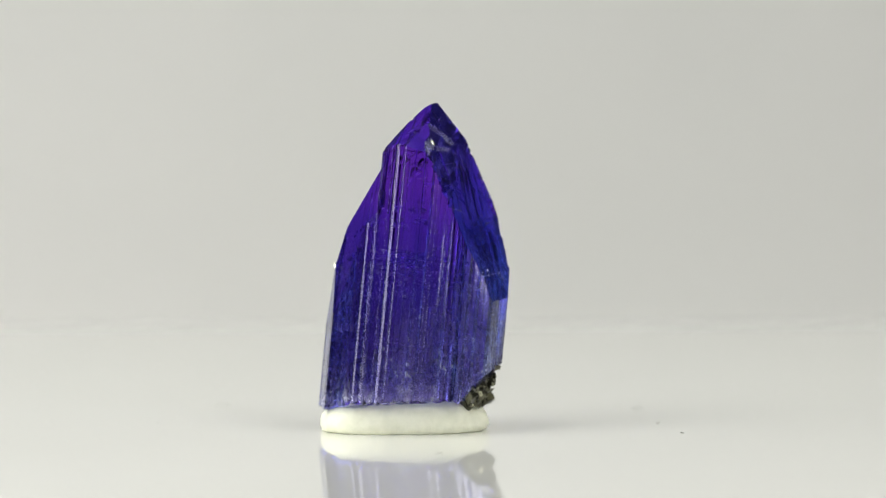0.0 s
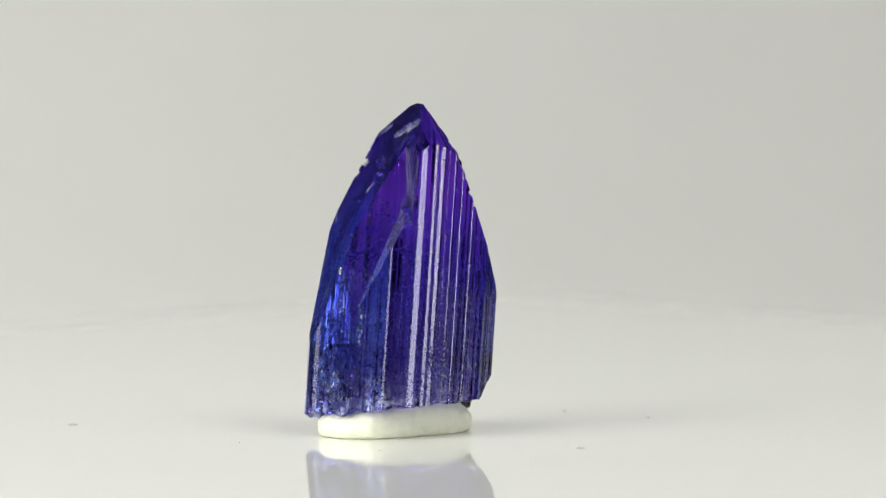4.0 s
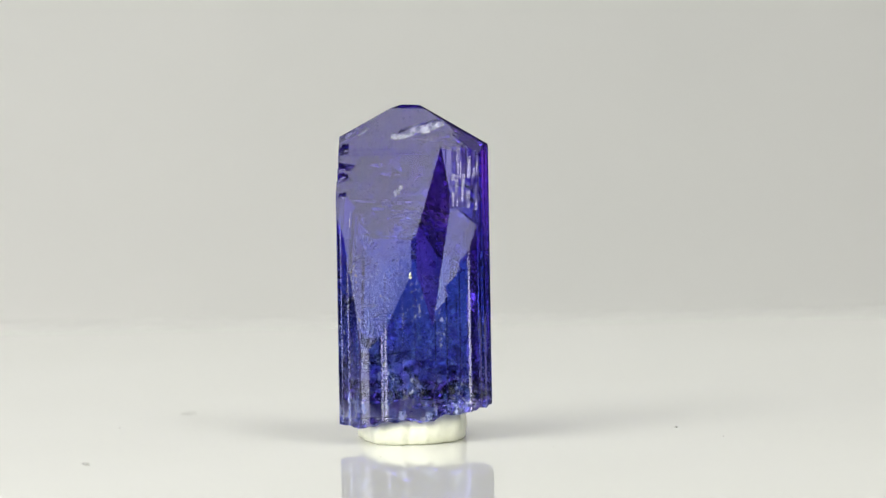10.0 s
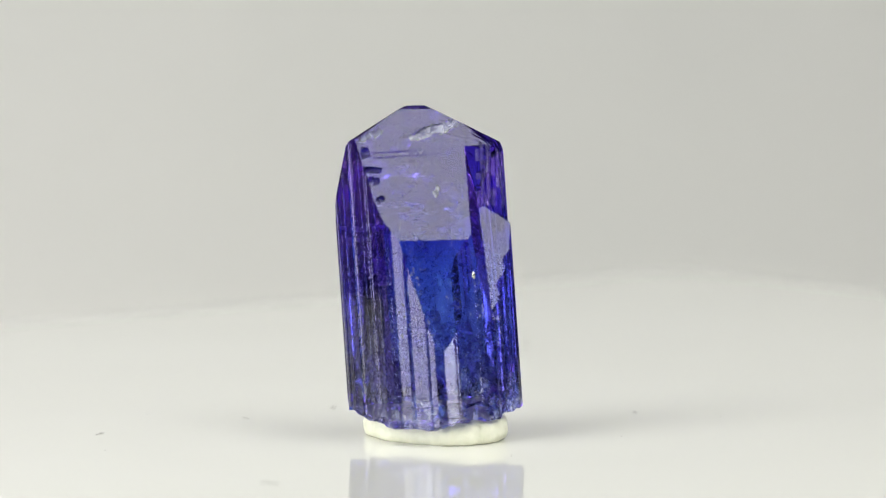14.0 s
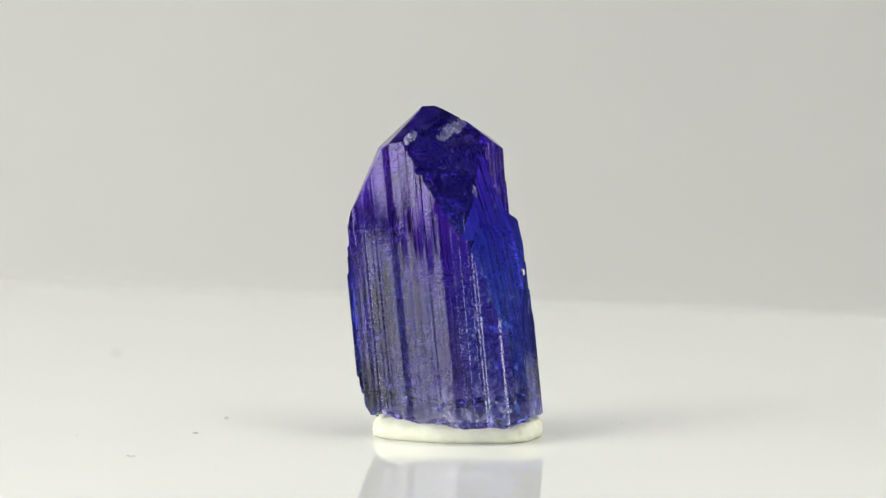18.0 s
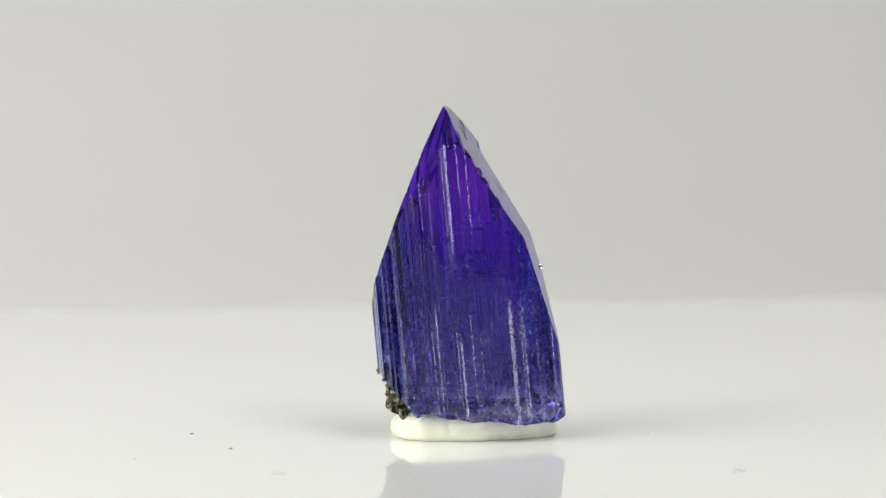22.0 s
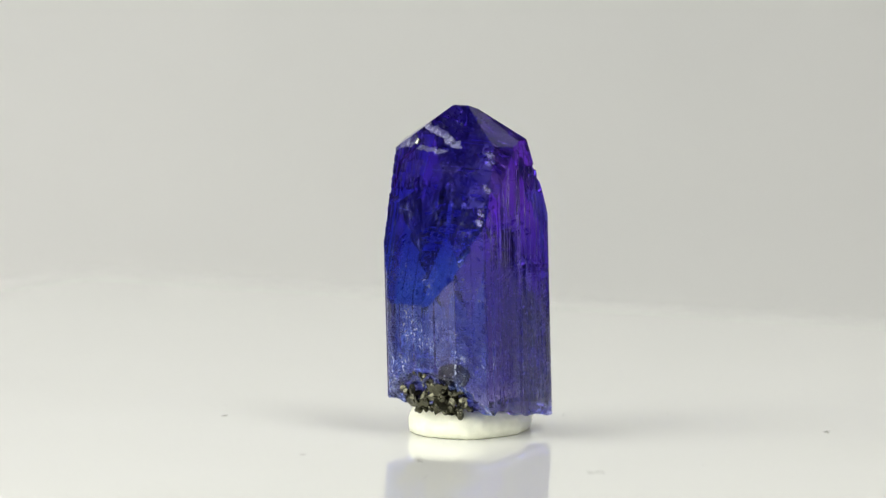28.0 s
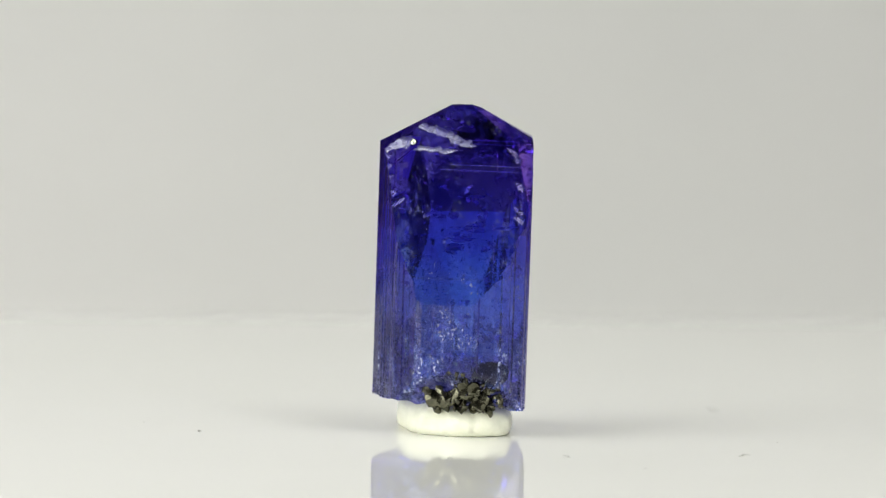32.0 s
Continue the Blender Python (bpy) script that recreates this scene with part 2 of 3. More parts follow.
def ceiling_fill():
    root = new("ceiling_fill_panel")
    tagged(root, "square fill light panel with a thin frame, added and unseen", "ceiling light")
    # tray and frame made up to hold the added fill lamp
    part("tray", block(-0.74, 0.74, -0.84, 0.64, 1.565, 1.6), MAT_TABLE, root)
    for q in ((-0.74, 0.74, -0.84, -0.81), (-0.74, 0.74, 0.61, 0.64), (-0.74, -0.71, -0.81, 0.61), (0.71, 0.74, -0.81, 0.61)):
        part("frame_bar", block(*q, 1.54, 1.565), MAT_TABLE, root)


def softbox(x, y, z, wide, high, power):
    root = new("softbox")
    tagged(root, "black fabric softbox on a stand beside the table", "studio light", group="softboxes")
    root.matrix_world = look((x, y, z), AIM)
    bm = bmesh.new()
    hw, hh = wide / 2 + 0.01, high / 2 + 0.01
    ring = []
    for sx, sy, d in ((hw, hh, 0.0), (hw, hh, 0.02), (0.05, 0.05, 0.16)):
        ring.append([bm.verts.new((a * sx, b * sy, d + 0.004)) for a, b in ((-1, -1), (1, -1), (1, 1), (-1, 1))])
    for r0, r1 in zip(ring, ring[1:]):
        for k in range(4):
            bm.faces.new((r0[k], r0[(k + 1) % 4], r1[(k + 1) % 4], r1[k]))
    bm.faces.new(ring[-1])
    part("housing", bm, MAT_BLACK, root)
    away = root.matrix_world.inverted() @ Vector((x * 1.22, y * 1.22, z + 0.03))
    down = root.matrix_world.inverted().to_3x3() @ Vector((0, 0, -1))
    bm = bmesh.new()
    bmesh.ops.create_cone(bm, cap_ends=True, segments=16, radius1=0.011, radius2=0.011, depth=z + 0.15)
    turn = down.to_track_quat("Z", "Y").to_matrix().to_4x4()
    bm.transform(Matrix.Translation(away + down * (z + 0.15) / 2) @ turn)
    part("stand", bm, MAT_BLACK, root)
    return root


# ---- the turning plate ----
TILT_X, TILT_Y = radians(0.1233), radians(-1.2737)


def plate_z(x, y):
    return TILT_X * x + TILT_Y * y


def plate():
    bm = block(-127 * MM, 118 * MM, -110 * MM, 150 * MM, -5 * MM, 0, 0.8 * MM)
    for v in bm.verts:
        v.co.z += plate_z(v.co.x, v.co.y)
    ob = part("plate", bm, MAT_PLATE)
    return tagged(ob, "square glossy white acrylic plate turning slowly", "plate")


def turntable():
    bm = bmesh.new()
    bmesh.ops.create_cone(bm, cap_ends=True, segments=64, radius1=70 * MM, radius2=66 * MM, depth=107 * MM)
    bmesh.ops.translate(bm, verts=bm.verts, vec=(0, 0, -64.5 * MM))
    ob = part("turntable", bm, MAT_BLACK)
    return tagged(ob, "black round turntable under the white plate", "turntable")


# ---- the crystal ----
E1, E2 = np.array([0.953, -0.302]), np.array([0.302, 0.953])   # across and along its blade
LEAN = (0.095, 0.02)
MID = (-3.35, 1.8)                                             # where its axis meets the plate, mm
TOP = 31.0
# corners of its prism at plate height, mm
CORNERS = [(4.05, -2.5), (5.55, 2.2), (5.5, 4.9), (3.95, 7.2), (2.45, 7.9), (-0.8, 8.4), (-6.0, 8.82), (-7.1, 8.7), (-10.95, 6.4), (-11.342, 5.62), (-11.367, 5.33), (-11.43, 4.3), (-10.85, -0.4), (-9.05, -3.78), (-8.45, -4.42), (-5.65, -5.42), (-4.95, -5.5), (0.95, -4.6), (3.7, -3.0)]
FLAT = (6, 7, 8, 9, 10, 11)
# faces that go down in ledges: the turn of each ledge, and where they begin
TERRACES = {12: (0.39, -1.58, -1.33, -0.35, -0.12, 1.0, 1.2, 2.0), 2: (0.29, -2.38, -1.35, -0.8, 0.45)}
# slanting facets that trim the corners: the way they face (degrees), reach in mm, at a height in mm, and slope
TRIM = [(32, 6.2, 27.3, 0.42), (32, 3.1, 29.9, 1.19), (197, 4.49, 28.0, 1.2), (299, 2.4, 27.8, 1.25), (183, 8.85, 17.7, 0.31), (-12, 4.9, 5.6, -0.9)]


def lattice(x, y, seed):
    """Smooth value noise, -1 to 1, on arrays."""
    ix, iy = np.floor(x), np.floor(y)
    fx, fy = x - ix, y - iy
    fx, fy = fx * fx * (3 - 2 * fx), fy * fy * (3 - 2 * fy)

    def corner(a, b):
        q = np.sin(a * 127.1 + b * 311.7 + seed * 74.7) * 43758.5453
        return 2 * (q - np.floor(q)) - 1
    low = corner(ix, iy) * (1 - fx) + corner(ix + 1, iy) * fx
    high = corner(ix, iy + 1) * (1 - fx) + corner(ix + 1, iy + 1) * fx
    return low * (1 - fy) + high * fy


def grooved_outline():
    """The prism's outline at plate height: flat strips with small risers between them, in mm."""
    pts, n = [], len(CORNERS)
    for i in range(n):
        rng = random.Random(40 + i)
        (x0, y0), (x1, y1) = CORNERS[i], CORNERS[(i + 1) % n]
        L = math.hypot(x1 - x0, y1 - y0)
        tx, ty = (x1 - x0) / L, (y1 - y0) / L
        nx, ny = ty, -tx
        side = abs(ny) > 0.7
        calm = 0.3 if i in FLAT else 0.45 if i in (3, 4, 5) else 1
        deep, turn = (0.07 if side else 0.025) * calm, (0.15 if side else 0.06) * calm
        cuts = [0.0]
        while L - cuts[-1] > 0.5:
            narrow = rng.random() < (0.55 if side else 0.3)
            cuts.append(cuts[-1] + (rng.uniform(0.07, 0.16) if narrow else rng.uniform(0.16, 0.75 if side else 1.2)))
        cuts = [q for q in cuts if q < L - 0.12] + [L]
        ledge, at = 0.0, []
        if i in TERRACES:
            ledge, *at = TERRACES[i]
            along = (x0 - MID[0]) * tx + (y0 - MID[1]) * ty
            at = [min(L, max(0.0, q - along)) for q in at]
            cuts = sorted(set([q for q in cuts if q < at[0] - 0.1 or q > at[-1] + 0.1] + at + [0.0, L]))
        for q0, q1 in zip(cuts, cuts[1:]):
            w = q1 - q0
            if w < 0.03:
                continue
            lift = rng.uniform(-1, 0.6) * deep
            slope = rng.choice((-1, 1)) * (rng.uniform(0.2, 0.45) if w < 0.2 else rng.random() ** 1.5 * turn)
            if at and q0 >= at[0] and q1 <= at[-1]:
                lift, slope = -ledge * w / 2, ledge
            for q, m in ((q0 + 0.012, -w / 2), (q1 - 0.012, w / 2)):
                off = lift + slope * m
                pts.append((x0 + tx * q + nx * off, y0 + ty * q + ny * off))
    return pts


def mesh_of(bm, name):
    me = bpy.data.meshes.new(name)
    bmesh.ops.recalc_face_normals(bm, faces=bm.faces)
    bm.to_mesh(me)
    bm.free()
    return me


def outer_space(*planes):
    """A convex block: all that lies beyond every one of the planes (normal, distance), in mm."""
    bm = bmesh.new()
    bmesh.ops.create_cube(bm, size=90)
    bmesh.ops.translate(bm, verts=bm.verts, vec=(-3, 2, 16))
    for nrm, dist in planes:
        nrm = Vector(nrm)
        cut = bmesh.ops.bisect_plane(bm, geom=bm.verts[:] + bm.edges[:] + bm.faces[:], plane_co=nrm * dist / nrm.length_squared, plane_no=nrm, clear_inner=True, dist=1e-5)
        bmesh.ops.edgeloop_fill(bm, edges=[e for e in cut["geom_cut"] if isinstance(e, bmesh.types.BMEdge)])
    return bm


def blade(side, slope, d):
    return (side * E1[0], side * E1[1], slope), d


def facing(way, slope, reach, height):
    return (math.cos(radians(way)), math.sin(radians(way)), slope), reach + slope * height


FRONT = blade(-1, 0.628, 2.42 + 0.628 * 29)
FRONT_LOW = blade(-1, 0.295, 8.78 + 0.295 * 18.87)
SHELF = blade(-1, 0.47, 10.45 + 0.47 * 8.5)
SHELF_END = (-0.65 * E2[0], -0.65 * E2[1], 1.0), 23.86
ALCOVE = blade(-1, 0.09, 3.8 + 0.09 * 24)
ALCOVE_WALL = (-0.743, -0.669, 0.25), 10.1
BACK = blade(1, 0.375, -0.18 + 0.375 * 29)
BACK_LOW = blade(1, 0.2, 8.175)
RIDGE = blade(-1, 1.49, 1.54 + 1.49 * 30.55)
END_1 = (E2[0] * 0.6, E2[1] * 0.6, 1.0), TOP - 0.3 + 0.6 * 4.0
END_2 = (-E2[0] * 0.5, -E2[1] * 0.5, 1.0), TOP - 0.5 * 1.45


def on_face(face, b, z):
    """The point of a blade face at b along the blade and height z, with its level and upward directions."""
    nrm, dist = Vector(face[0]), face[1]
    side = 1 if nrm.x * E1[0] + nrm.y * E1[1] > 0 else -1
    a = side * (dist - nrm.z * z - b * (nrm.x * E2[0] + nrm.y * E2[1])) / math.hypot(nrm.x, nrm.y)
    p = Vector((a * E1[0] + b * E2[0], a * E1[1] + b * E2[1], z))
    nrm = nrm.normalized()
    u = Vector((E2[0], E2[1], 0))
    u = (u - nrm * u.dot(nrm)).normalized()
    v = nrm.cross(u)
    return p, u, v if v.z > 0 else -v, nrm


def chip(bm, face, b, z, wide, high, depth, lean_u, lean_v, turn=0.0, seed=1, ragged=0.45):
    """A flake broken out of a face: a ragged outline with a tilted floor."""
    p, u, v, nrm = on_face(face, b, z)
    c, s = math.cos(radians(turn)), math.sin(radians(turn))
    u, v = u * c + v * s, v * c - u * s
    n, rings = 26, (0.33, 0.68, 1.0)
    low, high_ring = [], []
    for f in rings:
        row = []
        for k in range(n):
            q = 2 * math.pi * k / n
            r = 1 + ragged * noise.noise((math.cos(q) * 1.9 + seed * 7.3, math.sin(q) * 1.9, seed)) + ragged * 0.6 * noise.noise((math.cos(q) * 5 + seed * 3.1, math.sin(q) * 5, 2))
            x, y = math.cos(q) * r * f * wide / 2, math.sin(q) * r * f * high / 2
            d = -depth + lean_u * x + lean_v * y + depth * 0.5 * noise.noise((x * 1.7 + seed, y * 1.7, 4))
            row.append(bm.verts.new(p + u * x + v * y + nrm * min(0.3, d)))
            if f == 1.0:
                high_ring.append(bm.verts.new(p + u * x + v * y + nrm * 1.2))
        low.append(row)
    tip = bm.verts.new(p - nrm * depth)
    for k in range(n):
        j = (k + 1) % n
        bm.faces.new((tip, low[0][j], low[0][k]))
        for r0, r1 in zip(low, low[1:]):
            bm.faces.new((r0[k], r0[j], r1[j]))
            bm.faces.new((r0[k], r1[j], r1[k]))
        bm.faces.new((low[-1][k], low[-1][j], high_ring[j], high_ring[k]))
    bm.faces.new(high_ring)


def slot(bm, face, b0, z0, b1, z1, wide, depth, fall=0.15):
    """A straight scratch or ledge between two places on a face."""
    p, _, _, nrm = on_face(face, b0, z0)
    q = on_face(face, b1, z1)[0]
    s = (q - p).cross(nrm).normalized() * wide / 2
    rim = [p - s, q - s, q + s, p + s]
    lo = [bm.verts.new(r - nrm * (depth * (1.0 if k < 2 else fall))) for k, r in enumerate(rim)]
    hi = [bm.verts.new(r + nrm * 0.5) for r in rim]
    bm.faces.new(lo), bm.faces.new(hi[::-1])
    for k in range(4):
        bm.faces.new((lo[k], lo[(k + 1) % 4], hi[(k + 1) % 4], hi[k]))


def scratch(bm, face, b0, z0, b1, z1, wide, depth):
    """A straight groove with two slanting sides between two places on a face."""
    p, _, _, nrm = on_face(face, b0, z0)
    q = on_face(face, b1, z1)[0]
    s = (q - p).cross(nrm).normalized() * wide / 2
    ends = [[bm.verts.new(e + d) for d in (-nrm * depth, s, s + nrm * 0.5, nrm * 0.5 - s, -s)] for e in (p, q)]
    bm.faces.new(ends[0]), bm.faces.new(ends[1][::-1])
    for k in range(5):
        bm.faces.new((ends[0][k], ends[0][(k + 1) % 5], ends[1][(k + 1) % 5], ends[1][k]))


def flakes():
    """Everything broken or worn out of the faces."""
    sets = []

    def fresh(mat=None):
        sets.append((bmesh.new(), mat or MAT_GEM))
        return sets[-1][0]
    def band(face, b, z, long, high, turn, count, lean_u, lean_v, seed, depth=0.07):
        """A row of flakes that overlap, each with a floor of its own."""
        rng = random.Random(seed)
        for k in range(count):
            f = (k + 0.5) / count - 0.5
            chip(fresh(MAT_FROST), face, b + f * long * math.cos(radians(turn)), z + f * long * math.sin(radians(turn)) * 0.85 + rng.uniform(-0.12, 0.12) * high, 1.7 * long / count, high * rng.uniform(0.75, 1.1),
                 depth * rng.uniform(0.7, 1.3), lean_u + rng.uniform(-0.13, 0.13), lean_v + rng.uniform(-0.1, 0.06), turn + rng.uniform(-12, 12), seed + k, 0.6)

    chip(fresh(MAT_FROST), FRONT, 1.67, 23.15, 0.6, 1.3, 0.05, 0.05, -0.1, 20, 77, 0.8)
    # front: the ragged flake under the ridge, the corner flakes, two scratches, ledges
    rng = random.Random(9)
    band(FRONT, 0.9, 28.7, 4.6, 1.25, -20, 5, 0.06, -0.19, 3)
    band(FRONT, 7.1, 28.3, 2.4, 0.9, -25, 3, -0.1, -0.2, 21)
    scratch(fresh(), FRONT, 7.24, 26.74, 2.85, 26.9, 0.12, 0.03)
    scratch(fresh(), FRONT, 7.22, 26.28, 0.73, 26.6, 0.1, 0.025)
    slot(fresh(), FRONT, -2.66, 28.34, -4.95, 27.05, 0.16, 0.06)
    slot(fresh(), FRONT, -3.3, 26.95, -5.0, 25.9, 0.2, 0.08)
    slot(fresh(), FRONT, -3.0, 27.7, -4.95, 26.6, 0.1, 0.05)
    for b, z, wide, high, turn in ((7.8, 26.7, 1.0, 1.5, 10), (7.2, 25.2, 2.7, 0.8, 8), (7.5, 24.1, 1.1, 1.4, 30), (7.0, 22.6, 0.7, 1.0, 30)):
        chip(fresh(), FRONT, b, z, wide, high, 0.12, rng.uniform(-0.2, 0.0), rng.uniform(-0.3, -0.15), turn, int(z * 10), 0.5)
    # alcove: blocky growth steps
    bm = fresh(MAT_STEP)
    u = -5.95
    while u < -3.05:
        wide = rng.uniform(0.12, 0.5)
        v = 21.3 + rng.uniform(0, 0.5)
        while v < 26.3:
            tall = rng.choice((rng.uniform(0.25, 0.6), rng.uniform(0.5, 1.2), rng.uniform(1.0, 2.2)))
            if rng.random() < 0.8:
                slot(bm, ALCOVE, u + wide / 2, v, u + wide / 2, v + tall - 0.02, wide - 0.025, rng.uniform(0.03, 0.2), rng.uniform(0.7, 1.3))
            v += tall
        u += wide
    # back: ragged flakes under the ridge, the sunken panel, edge flakes, scratches
    band(BACK, 0.9, 28.1, 5.2, 1.15, -25, 6, 0.0, -0.36, 31, 0.1)
    band(BACK, 0.0, 26.7, 3.4, 0.7, -8, 4, 0.05, -0.34, 41, 0.08)
    band(BACK, -3.6, 27.2, 3.0, 1.3, 24, 4, 0.05, -0.34, 51, 0.12)
    bm = fresh()
    p, u, v, nrm = on_face(BACK, -2.4, 24.7)
    rim = [(-1.3, -1.9), (-0.3, -1.55), (1.25, -1.8), (1.15, 1.9), (0.2, 2.3), (-1.35, 1.0)]
    lo = [bm.verts.new(p + u * x + v * y - nrm * (0.15 - 0.10 * x + 0.01 * y)) for x, y in rim]
    hi = [bm.verts.new(p + u * x + v * y + nrm * 0.9) for x, y in rim]
    bm.faces.new(lo), bm.faces.new(hi[::-1])
    for k in range(6):
        bm.faces.new((lo[k], lo[(k + 1) % 6], hi[(k + 1) % 6], hi[k]))
    for b, z, wide, high in ((-4.6, 26.1, 1.1, 0.8), (-4.5, 25.2, 1.0, 0.7), (-4.3, 24.2, 1.1, 0.6), (-3.7, 22.9, 1.5, 0.7), (-3.3, 22.0, 1.5, 0.6)):
        chip(fresh(), BACK, b, z, wide, high, 0.10, 0.1, -0.35, 28, int(z * 9), 0.55)
    for b, z, wide, high in ((7.5, 26.6, 1.3, 0.7), (7.8, 25.9, 1.0, 0.7), (8.2, 23.5, 1.4, 0.7), (8.25, 21.2, 1.2, 0.6), (8.3, 20.4, 1.2, 0.8)):
        chip(fresh(), BACK, b, z, wide, high, 0.14, -0.1, -0.33, -35, int(z * 11), 0.55)
    for b0, z0, b1, z1 in ((1.5, 25.38, 8.0, 25.21), (0.4, 24.96, 8.3, 24.69), (-2.3, 15.0, 5.6, 14.9), (-3.3, 21.38, -0.9, 21.05), (5.9, 20.1, 6.05, 15.2), (5.9, 26.8, 6.0, 24.75)):
        scratch(fresh(), BACK, b0, z0, b1, z1, 0.09, 0.025)
    return sets


def foot_solid():
    """What lies under the broken foot: a block with an uneven, stepped top."""
    n, half = 64, 16.0
    g = np.linspace(-half, half, n)
    X, Y = np.meshgrid(g - 3.3, g + 2.0, indexing="ij")
    a, b = X * E1[0] + Y * E1[1], X * E2[0] + Y * E2[1]
    Z = 3.05 + 0.10 * np.minimum(a, 0) + 0.02 * np.maximum(a, 0) - 0.09 * b + 0.30 * np.round(1.6 * lattice(X * 0.55, Y * 0.55, 3)) / 1.6 + 0.28 * lattice(X * 0.9, Y * 0.9, 12) + 0.16 * lattice(X * 2.3, Y * 2.3, 13)
    Z = Z + 0.6 * np.clip((a - 1.5) / 3.0, 0, 1) * np.clip((b + 1) / 1.5, 0, 1) * np.clip((6.5 - b) / 1.5, 0, 1)
    bm = bmesh.new()
    top = [[bm.verts.new((X[i, j], Y[i, j], Z[i, j])) for j in range(n)] for i in range(n)]
    rim = [top[i][0] for i in range(n)] + [top[-1][j] for j in range(1, n)] + [top[i][-1] for i in range(n - 2, -1, -1)] + [top[0][j] for j in range(n - 2, 0, -1)]
    low = [bm.verts.new((v.co.x, v.co.y, -9.0)) for v in rim]
    for i in range(n - 1):
        for j in range(n - 1):
            bm.faces.new((top[i][j], top[i + 1][j], top[i + 1][j + 1]))
            bm.faces.new((top[i][j], top[i + 1][j + 1], top[i][j + 1]))
    for k in range(len(rim)):
        j = (k + 1) % len(rim)
        bm.faces.new((rim[k], rim[j], low[j], low[k]))
    bm.faces.new(low)
    return bm


def gem_body():
    """The grooved prism, cut by its end faces, flakes and broken foot; the mesh is in metres."""
    bm = bmesh.new()
    pts = grooved_outline()
    low = [bm.verts.new((x - 2 * LEAN[0], y - 2 * LEAN[1], -2.0)) for x, y in pts]
    top = [bm.verts.new((x + 34 * LEAN[0], y + 34 * LEAN[1], 34.0)) for x, y in pts]
    for k in range(len(pts)):
        j = (k + 1) % len(pts)
        bm.faces.new((low[k], low[j], top[j], top[k]))
    bm.faces.new(low[::-1]), bm.faces.new(top)
    stock = bpy.data.objects.new("stock", mesh_of(bm, "stock"))
    stock.data.materials.append(MAT_GEM)
    scene.collection.objects.link(stock)
    cuts = [outer_space(f) for f in (END_1, END_2, BACK, BACK_LOW, RIDGE, ((0, 0, 1), 31.0))]
    cuts += [outer_space(facing(way, slope, reach, height)) for way, reach, height, slope in TRIM]
    cuts += [outer_space(SHELF, FRONT), outer_space(SHELF_END, FRONT)]
    for shelf in (SHELF, SHELF_END):
        cuts += [outer_space(shelf, ALCOVE, FRONT_LOW), outer_space(shelf, ALCOVE, ALCOVE_WALL)]
    tools = []
    for cut, mat in [(c, MAT_GEM) for c in cuts] + flakes() + [(foot_solid(), MAT_GEM)]:
        tool = bpy.data.objects.new("tool", mesh_of(cut, "tool"))
        tool.data.materials.append(mat)
        scene.collection.objects.link(tool)
        tools.append(tool)
        m = stock.modifiers.new("cut", "BOOLEAN")
        m.operation, m.solver, m.object = "DIFFERENCE", "EXACT", tool
        m.material_mode = "TRANSFER"
    graph = bpy.context.evaluated_depsgraph_get()
    me = bpy.data.meshes.new_from_object(stock.evaluated_get(graph))
    for ob in tools + [stock]:
        old = ob.data
        bpy.data.objects.remove(ob)
        bpy.data.meshes.remove(old)
    me.transform(Matrix.Scale(MM, 4))
    me.name = "body"
    return me


def crystal_radius(body_tree, phi, z):
    """Distance in mm from the leaning axis to the surface, at the angle phi and height z."""
    way = Vector((math.cos(phi), math.sin(phi), 0))
    start = Vector((MID[0] + LEAN[0] * z, MID[1] + LEAN[1] * z, z)) * MM
    hit = body_tree.ray_cast(start + way * 0.03, -way)
    return (hit[0] - start).length / MM if hit[0] else 0.2


